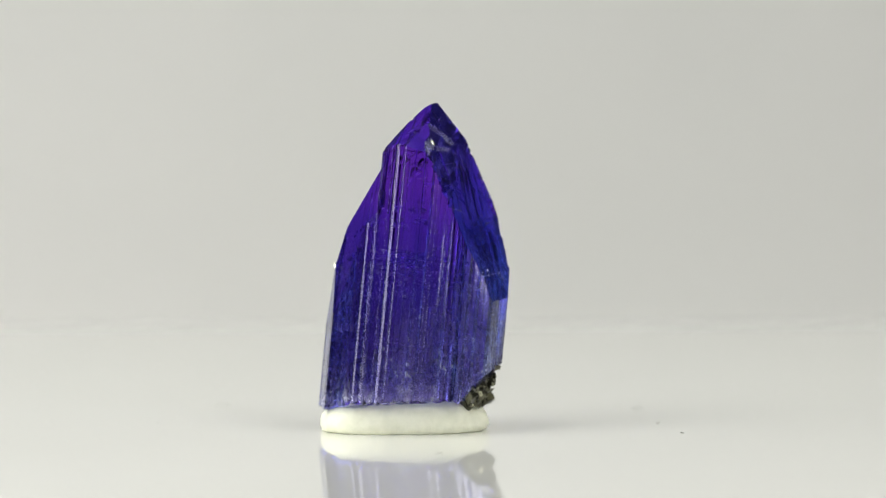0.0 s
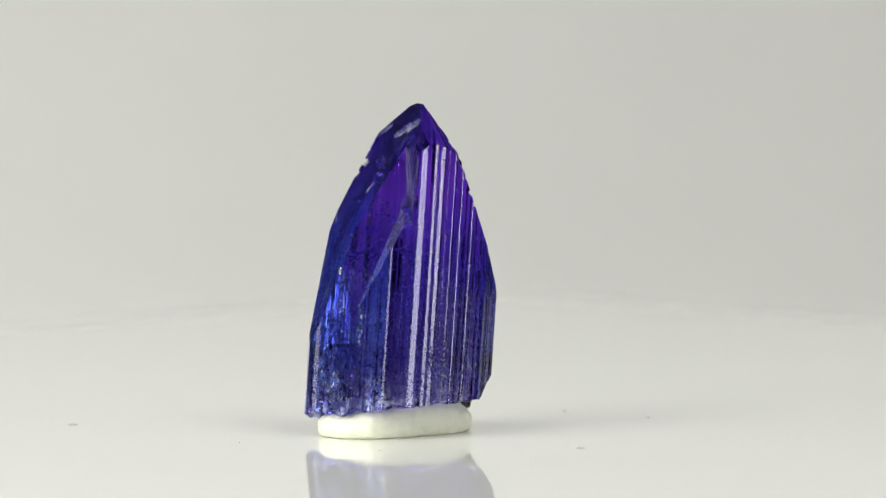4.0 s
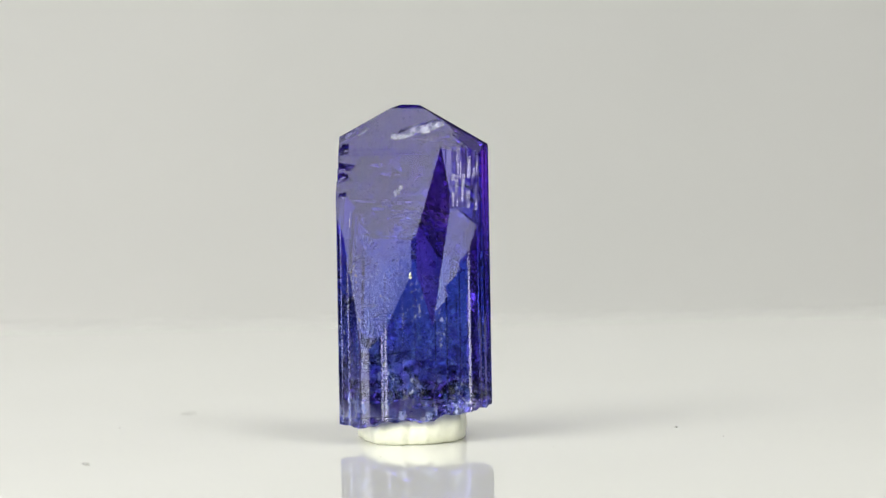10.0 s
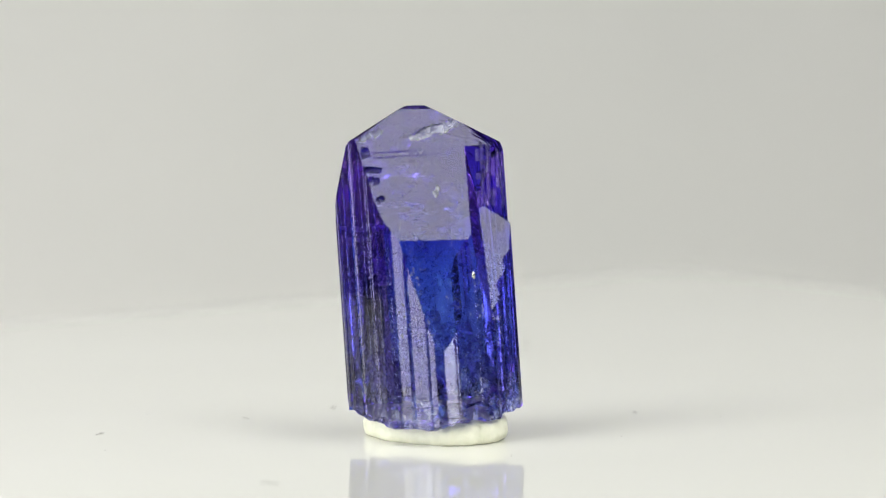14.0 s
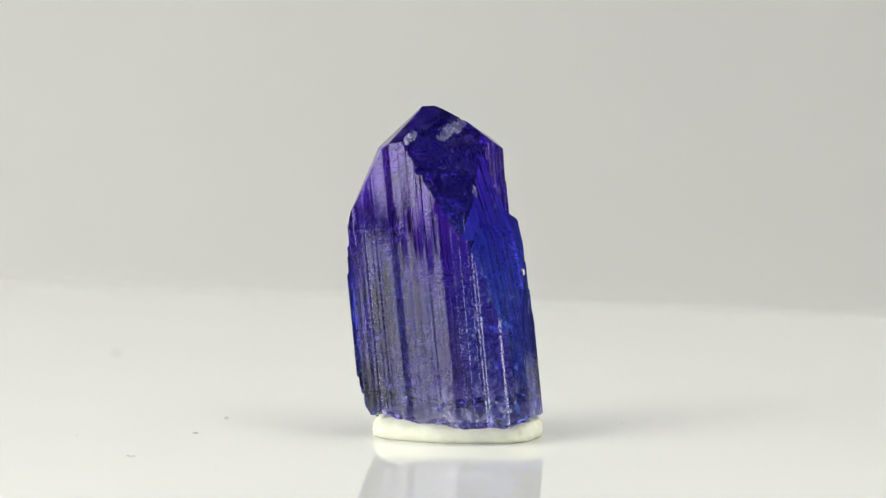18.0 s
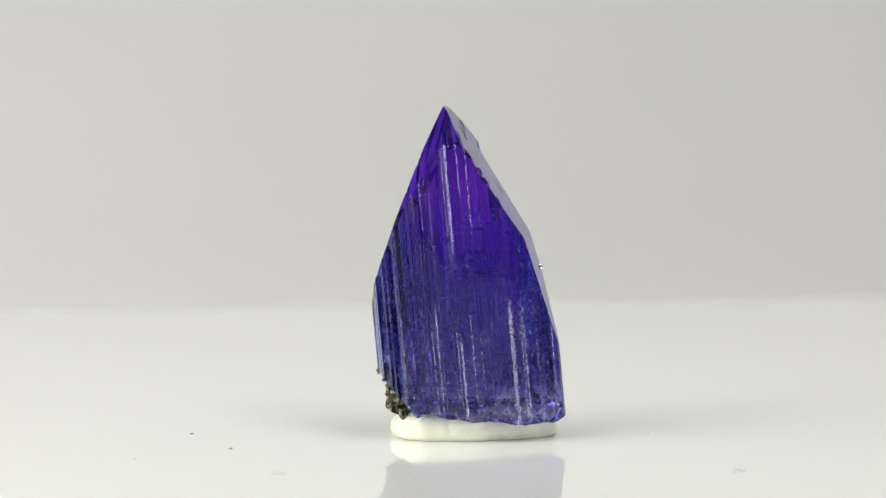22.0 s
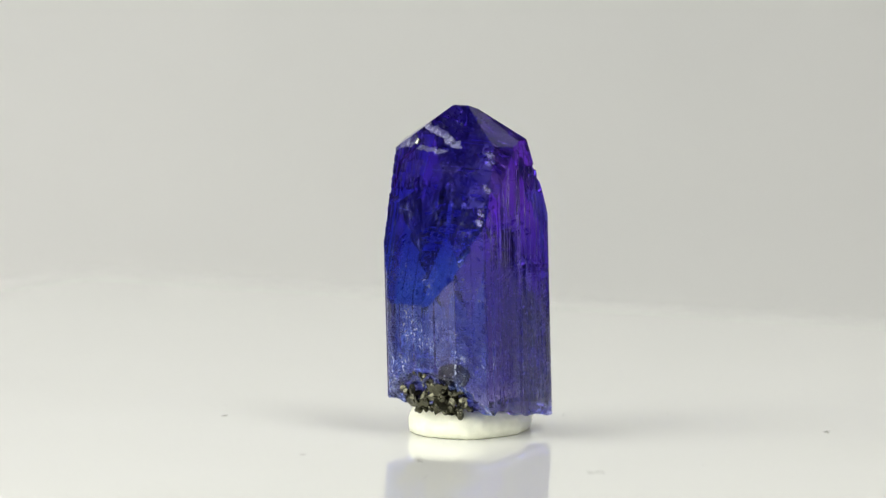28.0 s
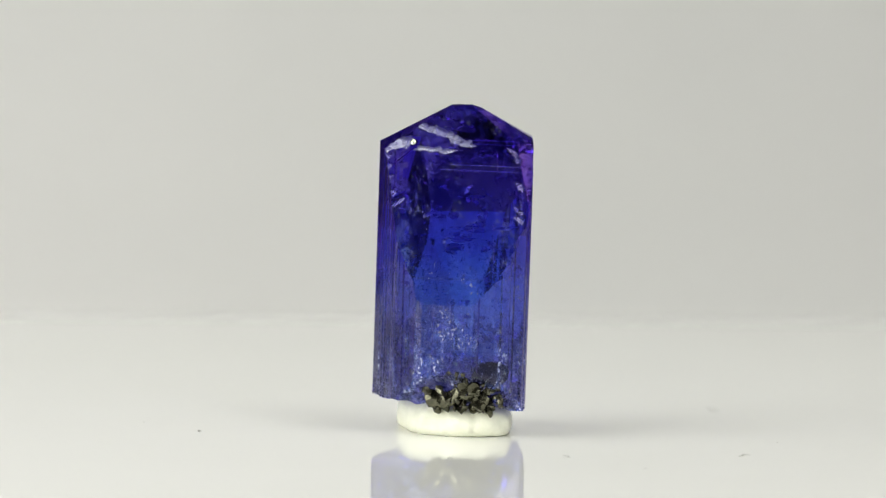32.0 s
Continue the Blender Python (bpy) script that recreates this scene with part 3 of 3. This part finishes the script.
def crystal():
    root = new("gem_crystal")
    tagged(root, "violet-blue transparent gem crystal with chisel tip and grooved sides", "crystal")
    me = gem_body()
    new("body", me).parent = root
    bm = bmesh.new()
    bm.from_mesh(me)
    body_tree = BVHTree.FromBMesh(bm)
    bm.free()
    rng = random.Random(4)
    phi_all = np.linspace(0, 2 * np.pi, 180)
    r_all = [[crystal_radius(body_tree, p, 2.0 + 0.5 * k) for p in phi_all] for k in range(58)]

    def inside(phi, z, share):
        r = float(np.interp(phi % (2 * math.pi), phi_all, r_all[int((z - 2.0) / 0.5)])) * share
        return Vector((MID[0] + LEAN[0] * z + r * math.cos(phi), MID[1] + LEAN[1] * z + r * math.sin(phi), z)) * MM

    # bright specks and needles under the surface
    verts, faces = [], []
    knots = [(rng.uniform(0, 6.283), 4.2 + 12 * rng.random() ** 1.4, rng.uniform(0.1, 0.45)) for _ in range(70)]
    for k in range(4600):
        grain = k < 4420
        az, z, spread = rng.choice(knots) if k % 5 < 3 else (rng.uniform(0, 6.283), 3.6 + 13 * rng.random() ** 1.5, 0.3)
        az, z = az + rng.gauss(0, 0.5 * spread), min(30, max(3.7, z + rng.gauss(0, 2.2 * spread)))
        z = z if grain else rng.uniform(5, 21)
        c = inside(az, z, 1 - 0.5 * rng.random() ** 2 - 0.02)
        size = rng.uniform(0.02, 0.085) * (rng.uniform(1, 2.2) if k % 9 == 0 else 1) * (1 if grain else 0.5) * MM
        tall = rng.uniform(0.5, 2.4) if grain else rng.uniform(4, 26)
        wide = 1 if grain else 0.2
        q = Euler((rng.uniform(-0.9, 0.9), rng.uniform(-0.9, 0.9), rng.uniform(0, 6.3))) if grain else Euler((0.02, 0.095, rng.uniform(0, 6.3)))
        b0 = len(verts)
        for px, py, pz in ((1, 0, 0), (0, 0.3, 0), (-1, 0, 0), (0, -0.3, 0), (0, 0, 1), (0, 0, -1)):
            p = Vector((px * size * wide, py * size * wide, pz * size * tall))
            p.rotate(q)
            verts.append(c + p)
        faces += [(b0 + i, b0 + (i + 1) % 4, b0 + 4) for i in range(4)] + [(b0 + (i + 1) % 4, b0 + i, b0 + 5) for i in range(4)]
    tagged(link_mesh("inclusions", verts, faces, MAT_FLAKE, root, "tiny bright flecks and needles inside"), kind="stuff")
    # healed fractures: wavy sheets across the crystal
    small = [(rng.uniform(0, 360), 4.5 + 14 * rng.random() ** 1.3, rng.uniform(0.6, 0.93), rng.uniform(0.4, 1.3), rng.uniform(0.3, 1.0), rng.uniform(-70, 70)) for _ in range(50)]
    small += [(rng.uniform(0, 360), 4.3 + 11 * rng.random() ** 1.2, rng.uniform(0.55, 0.95), rng.uniform(0.12, 0.5), rng.uniform(0.10, 0.4), rng.uniform(-90, 90)) for _ in range(210)]
    small += [(rng.uniform(0, 360), rng.uniform(15, 21), rng.uniform(0.2, 0.7), rng.uniform(1.0, 2.6), rng.uniform(0.3, 0.9), rng.uniform(62, 84)) for _ in range(14)]
    small += [(rng.uniform(0, 360), rng.uniform(14, 27), rng.uniform(0.3, 0.85), rng.uniform(0.3, 1.1), rng.uniform(0.1, 0.5), rng.uniform(20, 80)) for _ in range(36)]
    for az, z, share, w, h, tip in ((162, 6.2, 0.42, 8.0, 3.4, 86), (-18, 6.4, 0.35, 7.5, 3.2, 84), (150, 10.0, 0.5, 5.0, 3.0, 75), (92, 15.6, 0.90, 2.4, 1.0, 70), (95, 16.4, 0.6, 3.2, 1.6, 50), (75, 15.6, 0.7, 2.2, 1.0, 60), (250, 17.0, 0.7, 2.6, 1.2, 55), (180, 19.0, 0.6, 3.0, 1.4, 35),
                                    (205, 14.5, 0.75, 2.0, 1.2, 60), (-10, 18.5, 0.6, 3.4, 1.3, 40), (20, 9.5, 0.7, 2.6, 2.6, 20), (-30, 8.0, 0.75, 1.8, 3.2, 15), (140, 6.5, 0.7, 2.2, 2.0, 30),
                                    (100, 21.5, 0.5, 1.6, 0.8, 50), (280, 6.0, 0.8, 2.0, 1.6, 40), (60, 5.5, 0.8, 2.4, 1.2, 40), *small):
        c = inside(radians(az), z, share)
        t = Matrix.Translation(c) @ pose(0, 0, 0, 0, 0, az + 90) @ pose(0, 0, 0, tip, rng.uniform(-15, 15), 0)
        verts, faces, n = [], [], (10 if w > 0.5 else 4)
        for i in range(n + 1):
            for j in range(n + 1):
                a, b = i / n * 2 - 1, j / n * 2 - 1
                k = math.sqrt(max(0.0, 1 - 0.5 * b * b))
                d = 0.12 * w * noise.noise((a * 1.3 + az, b * 1.3, z))
                jag = 1 + 0.45 * noise.noise((a * 2.3 + z * 7, b * 2.3, az))
                verts.append(t @ (Vector((a * w / 2 * k * jag, b * h / 2 * (1 - 0.25 * a * a) * jag, d)) * MM))
        for i in range(n):
            for j in range(n):
                a = i * (n + 1) + j
                faces.append((a, a + 1, a + n + 2, a + n + 1))
        link_mesh("fracture_veil", verts, faces, MAT_VEIL, root, smooth=True)
    # feathers: ragged fractures just under the faces, coloured pale to stand in for glints
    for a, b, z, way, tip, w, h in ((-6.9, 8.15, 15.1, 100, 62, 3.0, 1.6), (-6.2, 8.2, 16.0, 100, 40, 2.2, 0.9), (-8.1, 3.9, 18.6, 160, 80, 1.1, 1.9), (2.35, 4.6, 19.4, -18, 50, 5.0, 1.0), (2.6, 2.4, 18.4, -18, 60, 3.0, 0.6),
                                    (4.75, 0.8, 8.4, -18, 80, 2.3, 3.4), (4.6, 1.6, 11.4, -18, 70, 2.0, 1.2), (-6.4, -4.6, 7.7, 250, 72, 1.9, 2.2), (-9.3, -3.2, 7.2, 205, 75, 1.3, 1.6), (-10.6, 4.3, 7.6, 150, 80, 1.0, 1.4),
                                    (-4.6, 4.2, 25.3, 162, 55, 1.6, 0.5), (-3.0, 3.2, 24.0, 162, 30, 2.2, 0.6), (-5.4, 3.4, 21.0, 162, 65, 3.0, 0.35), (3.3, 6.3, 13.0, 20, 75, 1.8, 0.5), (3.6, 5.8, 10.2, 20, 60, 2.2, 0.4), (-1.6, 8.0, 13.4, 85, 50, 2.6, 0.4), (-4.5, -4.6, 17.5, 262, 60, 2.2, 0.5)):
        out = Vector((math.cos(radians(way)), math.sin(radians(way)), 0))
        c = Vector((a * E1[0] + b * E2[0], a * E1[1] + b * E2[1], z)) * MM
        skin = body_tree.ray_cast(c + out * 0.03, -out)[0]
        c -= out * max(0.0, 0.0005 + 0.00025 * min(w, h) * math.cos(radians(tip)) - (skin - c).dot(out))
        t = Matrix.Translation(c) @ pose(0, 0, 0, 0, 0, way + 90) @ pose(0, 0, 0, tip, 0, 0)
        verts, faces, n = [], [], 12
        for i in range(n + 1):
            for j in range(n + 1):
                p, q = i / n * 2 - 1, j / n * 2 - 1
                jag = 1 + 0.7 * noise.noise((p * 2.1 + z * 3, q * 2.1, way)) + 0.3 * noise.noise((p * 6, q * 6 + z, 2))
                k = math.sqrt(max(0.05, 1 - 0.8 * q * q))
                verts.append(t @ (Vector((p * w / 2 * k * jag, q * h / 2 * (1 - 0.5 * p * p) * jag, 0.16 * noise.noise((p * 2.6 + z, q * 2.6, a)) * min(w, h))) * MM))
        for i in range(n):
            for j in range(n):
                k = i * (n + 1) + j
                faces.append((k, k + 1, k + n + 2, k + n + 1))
        link_mesh("feather", verts, faces, MAT_FEATHER, root, "feathery fracture inside, pale in place of its glint")
    # small pale grain caught on the edge of the front face
    bm = bmesh.new()
    bmesh.ops.create_icosphere(bm, subdivisions=2, radius=1)
    for v in bm.verts:
        v.co = Vector((v.co.x * 0.18, v.co.y * 0.16, v.co.z * 0.36)) * (1 + 0.35 * noise.noise(v.co * 2.2)) * MM
    bmesh.ops.translate(bm, verts=bm.verts, vec=on_face(FRONT_LOW, -1.0, 15.6)[0] * MM)
    part("grain", bm, MAT_BEAD, root, "small pale green grain")
    # dark lens near the foot
    bm = bmesh.new()
    bmesh.ops.create_uvsphere(bm, u_segments=24, v_segments=10, radius=1.0)
    for v in bm.verts:
        v.co = Vector((v.co.x * 1.8, v.co.y * 0.25, v.co.z * (0.95 if v.co.z > 0 else 1.5)))
    bm.transform(Matrix.Translation(Vector((4.75, 4.3, 6.2)) * MM) @ pose(0, 0, 0, 0, 4, 72) @ Matrix.Scale(MM, 4))
    part("dark_inclusion", bm, MAT_NIGHT, root, "blackish lens inside the foot", smooth=True)
    # silvery bead on the back facet near the tip
    bm = bmesh.new()
    bmesh.ops.create_icosphere(bm, subdivisions=3, radius=0.36 * MM)
    for v in bm.verts:
        v.co *= 1 + 0.25 * noise.noise(v.co * 3500)
    bmesh.ops.translate(bm, verts=bm.verts, vec=Vector((-0.48, -2.1, 27.4)) * MM)
    part("bead", bm, MAT_BEAD, root, "small silvery bead", smooth=True)
    # metallic grey matrix crystals grown on the broken foot
    cluster = new("matrix_cluster")
    cluster.parent = root
    tagged(cluster, "dark metallic grey crystal cluster")
    grown = [(0.0, 3.4, 1.55), (0.9, 2.9, 1.5), (1.5, 3.4, 1.0), (2.7, 2.9, 1.4), (4.3, 3.1, 1.7), (5.4, 3.2, 1.5), (3.9, 4.3, 1.4), (3.2, 5.1, 1.1), (5.2, 4.1, 1.2), (2.1, 3.9, 1.0), (3.4, 3.7, 1.2), (4.8, 3.8, 1.1)]
    grown += [(rng.uniform(-0.6, 6.6), rng.uniform(2.3, 4.6), rng.uniform(0.3, 0.85)) for _ in range(44)]
    grown += [(rng.gauss(3.4, 0.9), rng.uniform(4.6, 6.2), rng.uniform(0.2, 0.45)) for _ in range(12)]
    for b, z, size in grown:
        a = 3.75 + 0.5 * (z - 3.5) - 0.3 * max(0, b - 3.5) + rng.uniform(-0.25, 0.25) - (0.45 if size > 0.75 else 0)
        c = Vector((a * E1[0] + b * E2[0], a * E1[1] + b * E2[1], z)) * MM
        bm = bmesh.new()
        bmesh.ops.create_icosphere(bm, subdivisions=2, radius=1)
        q = Vector((rng.uniform(-1, 1), rng.uniform(-1, 1), rng.uniform(-1, 1))).normalized()
        for v in bm.verts:
            v.co *= 0.85 + 0.25 * rng.random()
        for q in (q, q.orthogonal().normalized(), Vector((q.y, -q.z, q.x)), -q.cross(q.orthogonal()).normalized()):
            cut = rng.uniform(0.25, 0.6)
            for v in bm.verts:
                v.co -= q * max(0, v.co.dot(q) - cut) * 0.95
        bm.transform(Matrix.Translation(c) @ Euler((rng.random() * 6, rng.random() * 6, rng.random() * 6)).to_matrix().to_4x4() @ Matrix.Diagonal((size * MM, size * 0.75 * MM, size * rng.uniform(0.22, 0.6) * MM, 1)))
        part("matrix_crystal", bm, MAT_PYRITE, cluster)
    return root


def tack():
    """Flattened pad of putty between plate and crystal."""
    nphi, ring = 160, [(0.0, 0.0), (0.93, 0.0), (0.98, 0.07), (1.0, 0.3), (0.998, 0.5), (0.98, 0.68), (0.94, 0.84), (0.87, 0.94), (0.78, 1.0), (0.6, 1.02), (0.3, 1.0)]
    verts, faces = [], []
    ax = radians(5)
    for f, h in ring[1:]:
        for j in range(nphi):
            p = 2 * math.pi * j / nphi
            c, s = math.cos(p), math.sin(p)
            k = (abs(c) ** 2.4 + abs(s) ** 2.4) ** (-1 / 2.4)
            lump = 1 + 0.08 * noise.noise((c * 1.6, s * 1.6, 3)) + 0.05 * noise.noise((c * 5, s * 5, h * 2)) + 0.008 * noise.noise((c * 14, s * 14, h * 5)) + 0.005 * noise.noise((c * 34, s * 34, h * 16))
            u, v = 8.0 * k * c * f * lump, 4.95 * k * s * f * lump
            x, y = -3.1 + u * math.cos(ax) - v * math.sin(ax), 2.2 + u * math.sin(ax) + v * math.cos(ax)
            a, b = x * E1[0] + y * E1[1], x * E2[0] + y * E2[1]
            sink = min(1.0, max(0.0, (a - 1.0) / 3.0))
            top = 3.0 + 0.075 * a - 0.08 * b - 0.85 * sink * sink * (3 - 2 * sink) + 0.3 * noise.noise((x * 0.45, y * 0.45, 1)) + 0.1 * noise.noise((x * 1.6, y * 1.6, 5))
            verts.append((x * MM, y * MM, (plate_z(x, y) + h * (top - plate_z(x, y))) * MM))
    n = len(ring) - 1
    for i in range(n - 1):
        for j in range(nphi):
            a, b = i * nphi + j, i * nphi + (j + 1) % nphi
            faces.append((a, b, b + nphi, a + nphi))
    faces.append(tuple(range(nphi - 1, -1, -1)))
    faces.append(tuple(range((n - 1) * nphi, n * nphi)))
    ob = link_mesh("tack", verts, faces, MAT_CLAY, smooth=True)
    return tagged(ob, "flattened pad of cream white putty under the crystal", "putty")


def dust():
    """Fibres and specks lying on the plate."""
    made = []
    rng = random.Random(11)
    for x, y, kind, size, turn in ((-21.4, 30.9, "f", 1.7, 20), (19.7, 25.4, "f", 1.6, 140), (21.2, 8.6, "f", 0.7, 60), (23.1, -2.4, "f", 0.6, 100), (0.2, -22.6, "f", 0.6, 10), (56.9, -46.7, "s", 0.30, 0),
                                   (-19.5, 4.2, "s", 0.07, 0), (-14.3, -11.4, "s", 0.08, 0), (-27, 12, "s", 0.06, 0), (8.5, 31.0, "s", 0.06, 0), (31, 14, "s", 0.07, 0), (-8, -27, "s", 0.06, 0)):
        bm = bmesh.new()
        if kind == "s":
            bmesh.ops.create_icosphere(bm, subdivisions=2, radius=size * MM)
            for v in bm.verts:
                v.co *= 1 + 0.3 * noise.noise(v.co * 2500 + Vector((x, y, 0)))
                v.co.z *= 0.5
            bmesh.ops.translate(bm, verts=bm.verts, vec=(x * MM, y * MM, plate_z(x, y) * MM + 0.4 * size * MM))
        else:
            n, rad = 22, 0.028
            rings = []
            for k in range(n + 1):
                f = k / n - 0.5
                px, py = f * size, 0.16 * size * math.sin(f * 9 + x) + 0.08 * math.sin(f * 21)
                c, s_ = math.cos(radians(turn)), math.sin(radians(turn))
                wx, wy = x + px * c - py * s_, y + px * s_ + py * c
                wz = plate_z(wx, wy) + rad + 0.05 * abs(math.sin(f * 7))
                rings.append([bm.verts.new(Vector((wx - s_ * rad * math.cos(q), wy + c * rad * math.cos(q), wz + rad * math.sin(q))) * MM) for q in (0.5, 1.8, 3.1, 4.3, 5.6)])
            for r0, r1 in zip(rings, rings[1:]):
                for k in range(5):
                    bm.faces.new((r0[k], r0[(k + 1) % 5], r1[(k + 1) % 5], r1[k]))
        name = "dust_speck" if kind == "s" else "dust_fibre"
        ob = part(name, bm, MAT_DUST, smooth=True)
        tagged(ob, "grey dust speck lying on the white plate" if kind == "s" else "thin curly grey fibre lying on the white plate", "dust", group="dust on the plate")
        made.append(ob)
    return made


setting()
ceiling_fill()
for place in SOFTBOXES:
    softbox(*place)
PLATE, TURNTABLE, TACK, CRYSTAL = plate(), turntable(), tack(), crystal()
DUST = dust()


def motions():
    rows = [(0.5 * k, pose(0, 0, 0, 0, 0, SPIN * 0.5 * k)) for k in range(65)]
    for thing in (PLATE, TURNTABLE, TACK, CRYSTAL, *DUST):
        walk(thing, rows)


motions()
